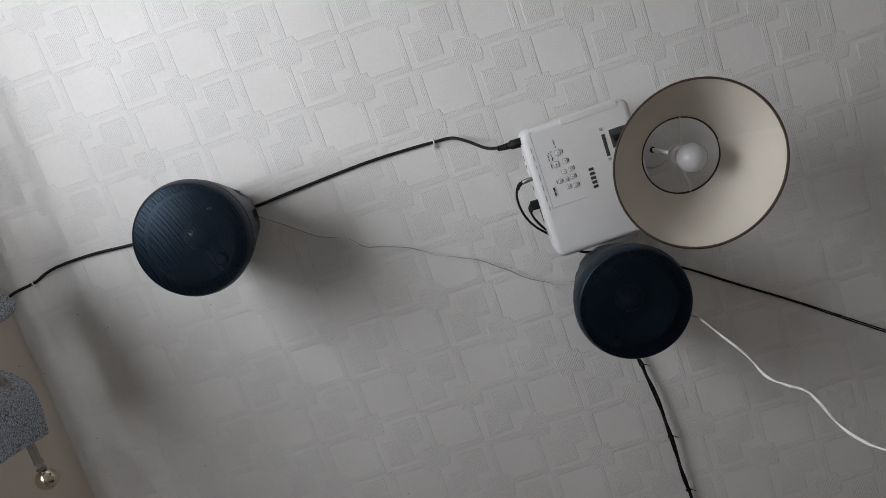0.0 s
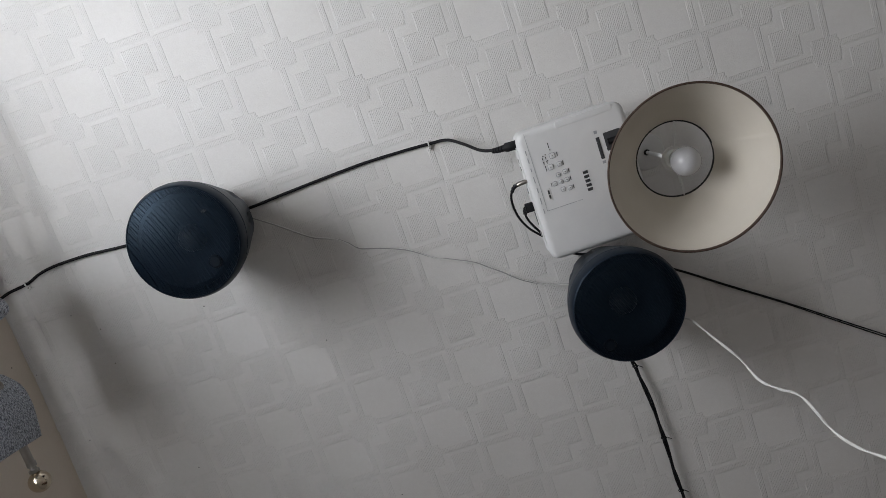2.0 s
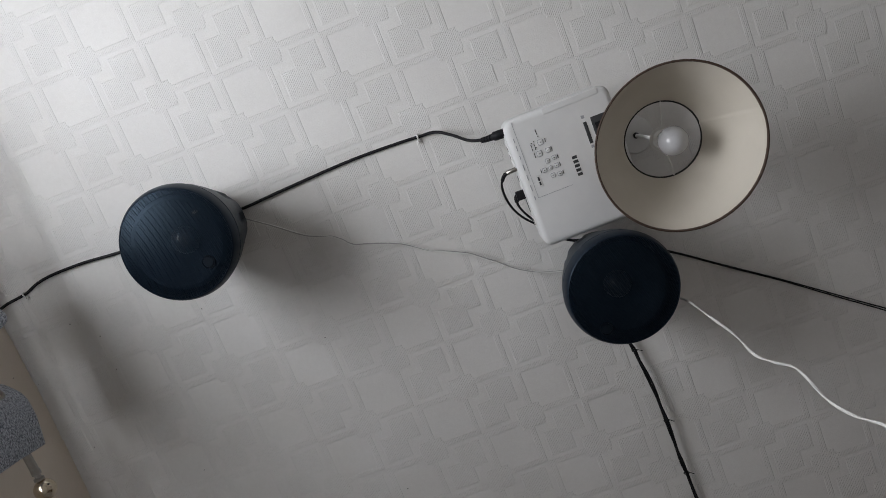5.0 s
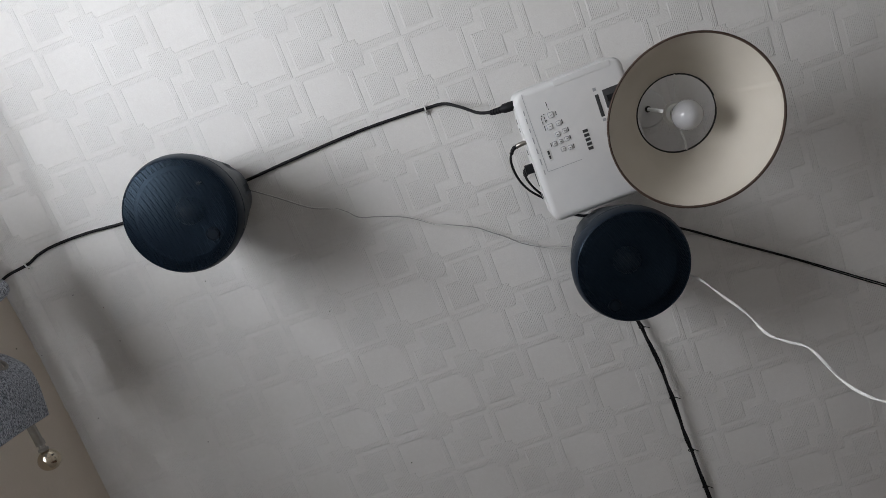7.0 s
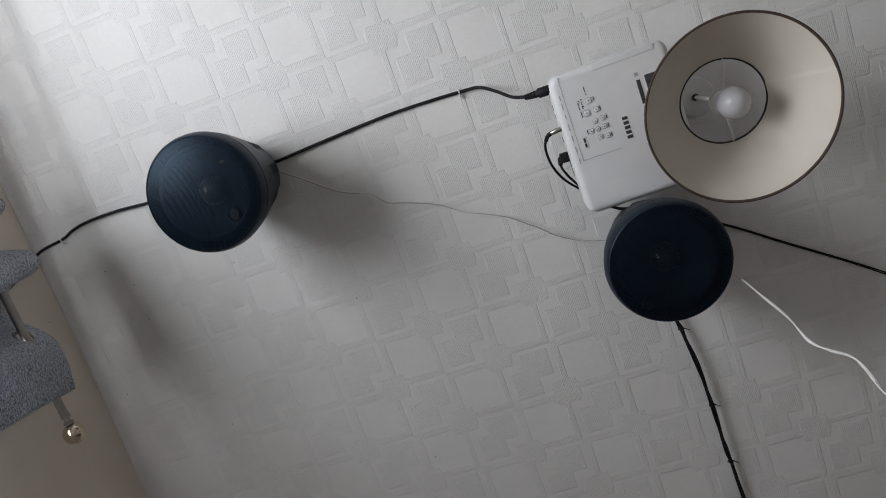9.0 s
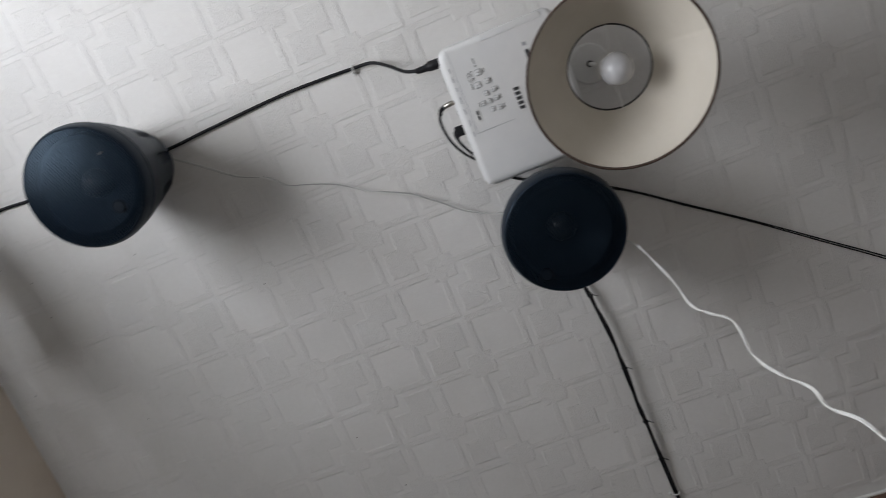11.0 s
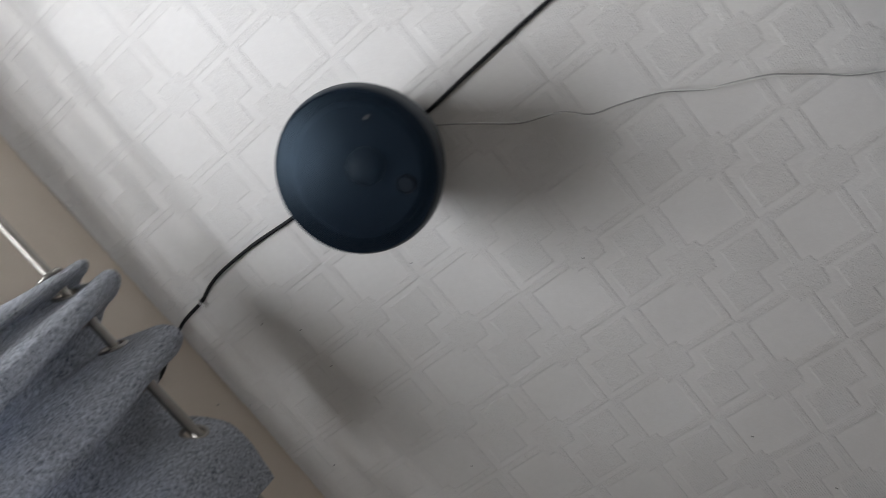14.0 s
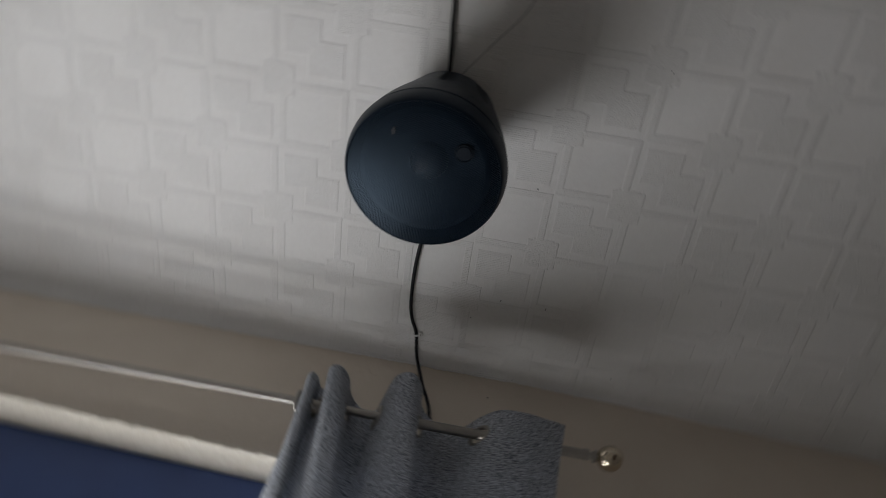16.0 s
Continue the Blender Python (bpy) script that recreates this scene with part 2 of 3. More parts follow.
SHADE_OUT = shade_cloth("taupe_shade_cloth", (0.3, 0.25, 0.2), (0.36, 0.3, 0.245))
SHADE_RIM = shade_cloth("brown_shade_binding", (0.05, 0.03, 0.022), (0.085, 0.052, 0.038))
DARK_WIRE = mottled("black_lacquered_wire", (0.01, 0.01, 0.01), (0.02, 0.018, 0.016), 0.45, 0, 80, 600)
OPAL = mottled("opal_bulb_plastic", (0.5, 0.5, 0.515), (0.56, 0.56, 0.575), 0.14, 0, 30, 300, 0.00002)
CHROME = mottled("brushed_nickel", (0.33, 0.31, 0.285), (0.42, 0.4, 0.37), 0.32, 1.0, 60, 900, 0.00005)
BRASS = mottled("pale_brass", (0.6, 0.52, 0.4), (0.7, 0.61, 0.48), 0.16, 1.0, 60, 900, 0.00003)
NAVY = mottled("navy_blind_cloth", (0.055, 0.092, 0.24), (0.068, 0.115, 0.29), 0.7, 0, 14, 900, 0.0002)
BROWN = wood_grain("brown_wardrobe_veneer", (0.07, 0.034, 0.022), (0.12, 0.062, 0.04))
FLOOR = wood_grain("pale_floor", (0.46, 0.44, 0.41), (0.54, 0.52, 0.49), (3, 30, 30))
GLASS = clear_glass()
DAYLIT = daylit_plastic()


# ---- builders ----
def part(name, bm, material, parent=None, label="", smooth=True):
    data = bpy.data.meshes.new(name)
    bm.normal_update()
    bm.to_mesh(data)
    bm.free()
    data.materials.append(material)
    if smooth:
        data.shade_smooth()
        data.set_sharp_from_angle(angle=radians(38))
    ob = new(name, data)
    ob.parent = parent
    return tagged(ob, label)


def thing(name, m, label, category, group="", kind=""):
    ob = new(name)
    ob.empty_display_size = 0.05
    ob.matrix_world = m
    return tagged(ob, label, category, group, kind)


def block(lo, hi, bevel=0.0, segments=2, bm=None):
    """A box from corner lo to corner hi with rounded edges."""
    out = bm or bmesh.new()
    made = bmesh.ops.create_cube(out, size=1.0)["verts"]
    lo, hi = Vector(lo), Vector(hi)
    for v in made:
        v.co = [(lo[i] + hi[i]) / 2 + v.co[i] * (hi[i] - lo[i]) for i in range(3)]
    if bevel:
        edges = {e for v in made for e in v.link_edges}
        bmesh.ops.bevel(out, geom=list(edges), offset=bevel, segments=segments, profile=0.6, affect="EDGES")
    return out


def lathe(profile, n=64, shape=None, bm=None):
    """Turns (radius, height) pairs about z; shape(angle, radius, height) may alter the radius."""
    bm = bm or bmesh.new()
    rings = []
    for r, z in profile:
        if r < 1e-6:
            rings.append([bm.verts.new((0, 0, z))])
            continue
        ring = []
        for k in range(n):
            a = 2 * math.pi * k / n
            q = shape(a, r, z) if shape else r
            ring.append(bm.verts.new((q * math.cos(a), q * math.sin(a), z)))
        rings.append(ring)
    for a, b in zip(rings, rings[1:]):
        for k in range(n):
            j = (k + 1) % n
            if len(a) == 1 and len(b) > 1:
                bm.faces.new((a[0], b[k], b[j]))
            elif len(b) == 1 and len(a) > 1:
                bm.faces.new((a[k], a[j], b[0]))
            elif len(a) > 1:
                bm.faces.new((a[k], a[j], b[j], b[k]))
    bmesh.ops.recalc_face_normals(bm, faces=bm.faces)
    return bm


def spline(points, steps=8):
    """A smooth line through the points."""
    p = [Vector(q) for q in points]
    p = [2 * p[0] - p[1], *p, 2 * p[-1] - p[-2]]
    out = []
    for a, b, c, d in zip(p, p[1:], p[2:], p[3:]):
        for k in range(steps):
            t = k / steps
            out.append(0.5 * (2 * b + (c - a) * t + (2 * a - 5 * b + 4 * c - d) * t * t + (3 * b - a - 3 * c + d) * t ** 3))
    return [*out, p[-2]]


def tube(line, radius, n=10, bm=None):
    """A round tube along a line of points; radius is a number or a function of 0..1."""
    bm = bm or bmesh.new()
    line = [Vector(p) for p in line]
    side, rings = None, []
    for i, p in enumerate(line):
        d = (line[min(i + 1, len(line) - 1)] - line[max(i - 1, 0)]).normalized()
        side = d.orthogonal().normalized() if side is None else (side - d * side.dot(d)).normalized()
        up = d.cross(side)
        r = radius(i / (len(line) - 1)) if callable(radius) else radius
        rings.append([bm.verts.new(p + r * (math.cos(2 * math.pi * k / n) * side + math.sin(2 * math.pi * k / n) * up)) for k in range(n)])
    for a, b in zip(rings, rings[1:]):
        for k in range(n):
            bm.faces.new((a[k], a[(k + 1) % n], b[(k + 1) % n], b[k]))
    bm.faces.new(rings[0][::-1])
    bm.faces.new(rings[-1])
    return bm


def torus(big, small, n=40, k=10, bm=None):
    """A ring about z."""
    profile = [(big + small * math.cos(2 * math.pi * i / k), small * math.sin(2 * math.pi * i / k)) for i in range(k + 1)]
    out = lathe(profile, n, None, bm)
    bmesh.ops.remove_doubles(out, verts=out.verts, dist=1e-6)
    return out


def slab(name, lo, hi, material, label, category, parent=None):
    ob = part(name, block(lo, hi), material, parent, label, smooth=False)
    return tagged(ob, label, category, "", "structure")


# ---- the room's shell ----
H, XE, Y0, Y1 = 2.5, 3.4, -2.1, 2.05
WY0, WY1, WZ0, WZ1 = -1.92, 0.33, 0.86, 2.15
# floor out of view; its pale tone is chosen to bounce daylight on to the ceiling
slab("floor", (-0.3, Y0, -0.1), (XE, Y1, 0.0), FLOOR, "unseen floor of the room, pale to bounce daylight up", "floor")
slab("ceiling", (-0.3, Y0 - 0.2, H), (XE + 0.2, Y1 + 0.2, H + 0.15), CEILING, "white embossed paper ceiling with squares and ribbed steps", "ceiling")
# unseen walls that close the room, toned for the daylight they bounce
slab("wall_east", (XE, Y0, -0.1), (XE + 0.2, Y1, H), PLASTER, "plain light plaster wall away from the window", "wall")
slab("wall_south", (-0.3, Y0 - 0.2, -0.1), (XE + 0.2, Y0, H), PLASTER, "plain light plaster side wall", "wall")
slab("wall_north", (-0.3, Y1, -0.1), (XE + 0.2, Y1 + 0.2, H), PLASTER, "plain light plaster wall behind the wardrobe", "wall")

window_wall = thing("wall_window", Matrix.Identity(4), "beige relief-papered window wall with a deep opening", "wall", "", "structure")
part("wall_section", block((-0.3, Y0, WZ1), (0.0, Y1, H)), WALL, window_wall, "", False)
part("wall_section", block((-0.3, Y0, 0.0), (0.0, Y1, WZ0)), WALL, window_wall, "", False)
part("wall_section", block((-0.3, Y0, WZ0), (0.0, WY0, WZ1)), WALL, window_wall, "", False)
part("wall_section", block((-0.3, WY1, WZ0), (0.0, Y1, WZ1)), WALL, window_wall, "", False)

# the paper of the ceiling carried round the corner on to the wall, cut unevenly
bm = bmesh.new()
rnd = random.Random(4)
rings = []
for k in range(320):
    y = Y0 + (0.42 - Y0) * k / 319
    torn = 0.0022 * noise.noise(Vector((y * 60, 0.5, 0))) + 0.0014 * noise.noise(Vector((y * 240, 2.5, 0)))
    drop = max(0.002, min(0.09, max(0.0, (0.27 - y) * 0.052 + 0.003)))
    wide = 0.007 + 1.5 * drop
    edge = max(0.0012, drop + torn)
    curve = [(0.0032 + wide * (1 - math.cos(radians(a))), H - 0.0006 - edge * (1 - math.sin(radians(a)))) for a in range(0, 91, 15)]
    rings.append([bm.verts.new((x, y, z)) for x, z in ((0.0003, H - 0.0006 - edge), *curve, (0.0003, H - 0.0004))])
for a, b in zip(rings, rings[1:]):
    for k in range(9):
        bm.faces.new((a[k], a[(k + 1) % 9], b[(k + 1) % 9], b[k]))
bm.faces.new(rings[0])
bm.faces.new(rings[-1])
bmesh.ops.recalc_face_normals(bm, faces=bm.faces)
tagged(part("trim_paper", bm, CEILING), "strip of white ceiling paper turned down on the wall", "paper strip", "", "structure")

# lining of the window's reveal, its lower edge worn
bm = bmesh.new()
rings = []
for k in range(420):
    y = WY0 + (WY1 - WY0) * k / 419
    lip = 0.005 + 0.004 * noise.noise(Vector((y * 38, 7.1, 0))) + 0.0015 * noise.noise(Vector((y * 150, 3.3, 0)))
    row = []
    for j in range(11):
        x = -0.062 + (0.062 + lip) * j / 10
        rough = 0.0026 * noise.noise(Vector((x * 90, y * 60, 1.0))) + 0.0018 * noise.noise(Vector((x * 260, y * 200, 4.0)))
        row.append(bm.verts.new((x, y, WZ1 - 0.006 + rough + (0.0012 if j == 10 else 0.0))))
    row.append(bm.verts.new((lip * 0.85, y, WZ1 + 0.004 + 0.004 * noise.noise(Vector((y * 45, 9.0, 0))))))
    row.append(bm.verts.new((-0.001, y, WZ1 + 0.005 + 0.004 * noise.noise(Vector((y * 45, 9.0, 0))))))
    row.append(bm.verts.new((-0.001, y, WZ1 - 0.0012)))
    row.append(bm.verts.new((-0.062, y, WZ1 - 0.0012)))
    rings.append(row)
for a, b in zip(rings, rings[1:]):
    for k in range(15):
        bm.faces.new((a[k], a[(k + 1) % 15], b[(k + 1) % 15], b[k]))
bm.faces.new(rings[0])
bm.faces.new(rings[-1])
bmesh.ops.recalc_face_normals(bm, faces=bm.faces)
tagged(part("trim_reveal", bm, REVEAL), "cream relief paper lining the window soffit", "reveal", "", "structure")

window = thing("window_1", Matrix.Translation((-0.2, (WY0 + WY1) / 2, WZ0)), "white plastic window with bright overcast daylight behind", "window", "", "structure")
hw, hh = (WY1 - WY0) / 2, WZ1 - WZ0
for lo, hi in (((-0.03, -hw, 0), (0.03, hw, 0.07)), ((-0.03, -hw, hh - 0.07), (0.03, hw, hh)), ((-0.03, -hw, 0.07), (0.03, -hw + 0.07, hh - 0.07)),
               ((-0.03, hw - 0.07, 0.07), (0.03, hw, hh - 0.07)), ((-0.03, -0.04, 0.07), (0.03, 0.04, hh - 0.07))):
    part("window_frame", block(lo, hi, 0.006), WHITE_PVC, window)
for lo, hi in (((-0.006, -hw + 0.07, 0.07), (0.006, -0.04, hh - 0.07)), ((-0.006, 0.04, 0.07), (0.006, hw - 0.07, hh - 0.07))):
    part("pane", block(lo, hi), GLASS, window, "clear glass pane", False).visible_shadow = False
part("window_sill", block((0.035, -hw, -0.001), (0.28, hw, 0.018), 0.006), WHITE_PVC, window)

blind = thing("roller_blind", Matrix.Translation((-0.068, 0, 0)), "navy blue roller blind drawn a little way down in the reveal", "blind")
part("blind_cloth", block((-0.001, WY0 + 0.02, 1.957), (0.001, WY1 - 0.02, WZ1 - 0.007)), NAVY, blind, "navy cloth", False)
part("bottom_rail", block((-0.005, WY0 + 0.02, 1.949), (0.005, WY1 - 0.02, 1.957), 0.002), NAVY, blind)
part("roller", tube([(-0.018, WY0 + 0.01, WZ1 - 0.025), (-0.018, WY1 - 0.01, WZ1 - 0.025)], 0.017, 20), NAVY, blind)

rail = thing("window_transom", Matrix.Translation((-0.034, 0, 1.791)), "white plastic transom bar across the window", "transom", "", "structure")
# the bar's translucency stands in for the window's glare on it
part("bar", block((-0.006, WY0 + 0.005, 0.0), (0.0, WY1 - 0.005, 0.085), 0.002), DAYLIT, rail, "plain plastic bar made translucent to look bright with glare")
part("catch", block((0.002, -0.43, 0.07), (0.016, -0.355, 0.082), 0.005), WHITE_PVC, rail, "small white plastic catch")

# ---- wardrobe ----
wardrobe = thing("wardrobe", Matrix.Translation((1.818, 1.445, 0)), "dark brown veneered wardrobe reaching up to the ceiling", "wardrobe")
part("carcass", block((0.004, 0.022, 0.06), (1.2, 0.598, H - 0.003), 0.002), BROWN, wardrobe)
part("plinth", block((0.02, 0.04, 0.0), (1.18, 0.58, 0.06)), BROWN, wardrobe)
part("door", block((0.006, 0.0, 0.07), (0.598, 0.02, H - 0.012), 0.002), BROWN, wardrobe)
part("door", block((0.602, 0.0, 0.07), (1.198, 0.02, H - 0.012), 0.002), BROWN, wardrobe)
part("edge_trim", block((-0.004, -0.003, H - 0.0115), (1.2, 0.021, H - 0.0025), 0.001), WHITE_PVC, wardrobe, "pale filler strip along the ceiling")


# ---- loudspeakers ----
def loudspeaker(x, y, badge, mark, label):
    """A bell-shaped loudspeaker on the ceiling, its grille facing down. Origin on the ceiling."""
    sp = thing("ceiling_loudspeaker", Matrix.Translation((x, y, H)), label, "loudspeaker", "loudspeakers on the ceiling")

    def fins(a, r, z):
        up = min(1.0, max(0.0, (z + 0.17) / 0.05)) * min(1.0, max(0.0, (-0.035 - z) / 0.03))
        notch = min(1.0, max(0.0, (math.cos(10 * a) - 0.35) / 0.2))
        return r - 0.009 * up * notch

    wall = [(0.0, -0.022), (0.055, -0.022), (0.07, -0.026), (0.08, -0.036), (0.0865, -0.055), (0.0905, -0.075), (0.0945, -0.095), (0.0985, -0.115), (0.1025, -0.135), (0.1065, -0.155),
            (0.1105, -0.175), (0.1145, -0.195), (0.118, -0.215), (0.1206, -0.235), (0.1225, -0.249), (0.123, -0.2535), (0.1203, -0.2552), (0.1203, -0.2582), (0.1236, -0.26), (0.123, -0.27),
            (0.1212, -0.2795), (0.119, -0.2862), (0.1168, -0.29), (0.1155, -0.2907), (0.1149, -0.2895), (0.1145, -0.285), (0.113, -0.275), (0.105, -0.22)]
    part("cabinet", lathe(wall, 256, fins), BLACK_BODY, sp, "black moulded plastic cabinet with recessed flutes")
    part("ceiling_mount", lathe([(0.0, -0.0005), (0.042, -0.0005), (0.045, -0.004), (0.045, -0.012), (0.03, -0.0225), (0.0, -0.0225)], 40), BLACK_BODY, sp)
    part("cone", lathe([(0.105, -0.22), (0.1, -0.2705), (0.092, -0.274), (0.085, -0.27), (0.04, -0.23), (0.028, -0.227)], 56), CONE, sp, "grey cone behind the grille")
    cap = part("dust_cap", lathe([(0.03, -0.228), (0.029, -0.238), (0.022, -0.25), (0.012, -0.2565), (0.0, -0.258)], 40), CAP, sp, "shiny dust cap")
    dome = [(0.1147 * k / 14, -0.2896 - 0.0125 * (1 - (k / 14) ** 2.3)) for k in range(15)]
    grille = part("grille", lathe(dome, 96), GRILLE, sp, "domed perforated black metal grille")
    bx, by = badge
    b = part("badge", lathe([(0.0, -0.0044), (0.0102, -0.0043), (0.011, -0.0028), (0.0118, -0.0028), (0.0124, -0.0048), (0.0135, -0.0048), (0.014, -0.003), (0.014, 0.0), (0.0, 0.0)], 36), BADGE, grille, "round badge on the grille")
    b.location = (bx, by, -0.2945)
    if mark:
        bm = bmesh.new()
        for k, w in enumerate((0.004, 0.006, 0.003)):
            block((mark[0] + 0.004 * k - 0.006, mark[1] - w / 2, -0.2984), (mark[0] + 0.004 * k - 0.0035, mark[1] + w / 2, -0.294), 0.0, 1, bm)
        part("maker_mark", bm, MARK, grille, "tiny grey printed mark")
    return sp


loudspeaker(0.597, 0.03, (0.052, 0.055), (0.066, -0.05), "black round ceiling loudspeaker with grille, near the window")
loudspeaker(1.4385, 0.432, (-0.06, 0.065), None, "black round ceiling loudspeaker with grille, beside the projector")


# ---- projector ----
def bars(rects, z0, z1, bevel=0.0):
    bm = bmesh.new()
    for x0, y0, x1, y1 in rects:
        block((x0, y0, z0), (x1, y1, z1), bevel, 1, bm)
    return bm


def rounded_plate(x0, x1, y0, y1, z0, z1, r, bevel, steps=6):
    """A flat box with round upright corners and a soft edge all about the face at z0."""
    bm = bmesh.new()

    def ring(inset, z):
        rr = max(r - inset, 0.001)
        out = []
        for cx, cy, a0 in ((x1 - r, y1 - r, 0), (x0 + r, y1 - r, 90), (x0 + r, y0 + r, 180), (x1 - r, y0 + r, 270)):
            for k in range(steps + 1):
                a = radians(a0 + 90 * k / steps)
                out.append(bm.verts.new((cx + rr * math.cos(a), cy + rr * math.sin(a), z)))
        return out

    rings = [ring(bevel * (1 - math.sin(radians(90 * k / 4))), z0 + bevel * (1 - math.cos(radians(90 * k / 4)))) for k in range(5)]
    rings.append(ring(0.0, z1))
    n = len(rings[0])
    for a, b in zip(rings, rings[1:]):
        for k in range(n):
            bm.faces.new((a[k], a[(k + 1) % n], b[(k + 1) % n], b[k]))
    bm.faces.new(rings[0][::-1])
    bm.faces.new(rings[-1])
    bmesh.ops.recalc_face_normals(bm, faces=bm.faces)
    return bm


PZ = 2.341
pj = thing("projector", Matrix.Translation((1.4365, 0.169, PZ)) @ pose(0, 0, 0, 0, 0, -1.8), "white plastic video projector hung upside down under the ceiling", "projector")
part("case", rounded_plate(-0.118, 0.126, -0.145, 0.151, 0.0, 0.078, 0.022, 0.014), CASE, pj, "white plastic case")
part("ceiling_bracket", block((-0.05, -0.05, 0.078), (0.05, 0.05, 2.4995 - PZ), 0.006), CASE_SIDE, pj)
part("port_panel", block((-0.1205, -0.128, 0.016), (-0.117, 0.112, 0.066), 0.001), CASE_SIDE, pj, "off-white panel with the sockets")
for y, w, h in ((-0.085, 0.012, 0.006), (-0.066, 0.01, 0.006), (-0.014, 0.012, 0.008), (0.052, 0.03, 0.012), (0.09, 0.016, 0.01)):
    part("socket", block((-0.1215, y - w / 2, 0.035), (-0.119, y + w / 2, 0.035 + h), 0.0008), PRINT, pj, "dark socket")
part("cover_seam", bars([(-0.0965, -0.14, -0.0957, 0.037), (-0.0957, 0.0362, -0.015, 0.037)], -0.0006, 0.001), PALE_PRINT, pj, "fine seam of the control panel")
part("lamp_cover", rounded_plate(-0.026, 0.1, -0.1435, -0.13, -0.0009, 0.012, 0.003, 0.0008), CASE, pj, "long cover plate along the edge")
part("lens_window", block((0.067, -0.088, -0.0012), (0.105, -0.047, 0.002), 0.002), PRINT, pj, "black recess with the focus ring")
part("focus_ring", tube([(0.072, -0.067, -0.002), (0.1, -0.067, -0.002)], 0.007, 16), RUBBER, pj)
part("slide_slot", block((0.0495, -0.083, -0.001), (0.0572, -0.034, 0.002), 0.001), PRINT, pj, "black slot of the lens shutter")
for rect in ((0.049, -0.098, 0.056, -0.091), (0.05, -0.03, 0.057, -0.024)):
    part("slide_mark", bars([rect], -0.0006, 0.001), PALE_PRINT, pj)
# five plain blocks stand for the maker's word
part("wordmark", bars([(0.002, -0.0222 + k * 0.0098, 0.013, -0.0158 + k * 0.0098) for k in range(5)], -0.0007, 0.001), PRINT, pj, "dark grey wordmark blocks")


def button(x, y, half, r):
    ring = rounded_plate(-half, half, -half, half, -0.0014, 0.001, r, 0.0006, 4)
    b = part("button", ring, PALE_PRINT, pj, "small outlined push button")
    b.location = (x, y, 0)
    face = part("key_face", rounded_plate(-half + 0.0011, half - 0.0011, -half + 0.0011, half - 0.0011, -0.0019, 0.001, r - 0.0009, 0.0004, 4), CASE, b)
    part("symbol", bars([(-0.0016, -0.0006, 0.0016, 0.0006)], -0.0024, -0.0012), PRINT, b)
    return b


for bx, by, half, r in ((-0.051, -0.077, 0.0066, 0.003), (-0.061, -0.054, 0.0066, 0.003), (-0.041, -0.055, 0.0056, 0.0026), (-0.05, -0.033, 0.0052, 0.0026), (-0.034, -0.035, 0.0052, 0.0026),
                        (-0.049, -0.016, 0.0054, 0.0053), (-0.063, -0.016, 0.0052, 0.0026), (-0.035, -0.017, 0.0052, 0.0026), (-0.049, 0.001, 0.0052, 0.0026), (-0.034, 0.003, 0.0052, 0.0026)):
    button(bx, by, half, r)
for rect in ((-0.0405, -0.082, -0.039, -0.073), (-0.0725, -0.06, -0.071, -0.048), (-0.0335, -0.06, -0.032, -0.05), (-0.0265, -0.04, -0.025, -0.031), (-0.0275, -0.022, -0.026, -0.013),
                              (-0.0265, -0.002, -0.025, 0.007), (-0.0735, -0.079, -0.072, -0.073), (-0.0665, -0.079, -0.065, -0.073), (-0.0735, -0.07, -0.072, -0.064), (-0.0665, -0.07, -0.065, -0.064),
                              (-0.0535, -0.107, -0.052, -0.095), (-0.0715, -0.0205, -0.07, -0.012)):
    part("caption", bars([rect], -0.0006, 0.001), PRINT, pj, "unreadable dark caption")
for lx, ly in ((-0.0645, -0.0835), (-0.0705, -0.0815), (-0.064, -0.0695), (-0.052, -0.0905)):
    part("indicator", lathe([(0.0, -0.001), (0.0013, -0.001), (0.0015, 0.001), (0.0, 0.001)], 12), PRINT, pj).location = (lx, ly, 0)
part("model_badge", bars([(-0.0865, -0.01, -0.0765, 0.0155)], -0.0008, 0.001, 0.0004), CASE_SIDE, pj)
part("model_print", bars([(-0.0835, -0.007, -0.0795, 0.002), (-0.0835, 0.004, -0.0795, 0.012)], -0.0014, 0.0), PRINT, pj, "unreadable model print")
for y, w in ((-0.105, 0.01), (-0.088, 0.012), (-0.065, 0.008), (-0.045, 0.014), (-0.02, 0.012), (0.004, 0.014), (0.03, 0.01)):
    part("port_caption", bars([(-0.1045, y, -0.1025, y + w)], -0.0006, 0.002), PALE_PRINT, pj)
part("side_print", bars([(0.108, -0.138, 0.11, -0.112)], 0.004, 0.01), PALE_PRINT, pj)

# ---- pendant lamp ----
LX, LY, LZ0, LZ1 = 1.619, 0.168, 2.129, 2.274
lamp = thing("pendant_lamp", Matrix.Translation((LX, LY, H)), "pendant lamp with a conical cloth shade and unlit bulb", "pendant lamp")
b0, b1, rb, rt = LZ0 - H, LZ1 - H, 0.1633, 0.0812


def overlap(a, r, z):
    """The lining's lapped seam, standing proud at one angle."""
    d = (math.degrees(a) + 8) % 360
    return r - 0.0016 * max(0.0, 1 - d / 26)


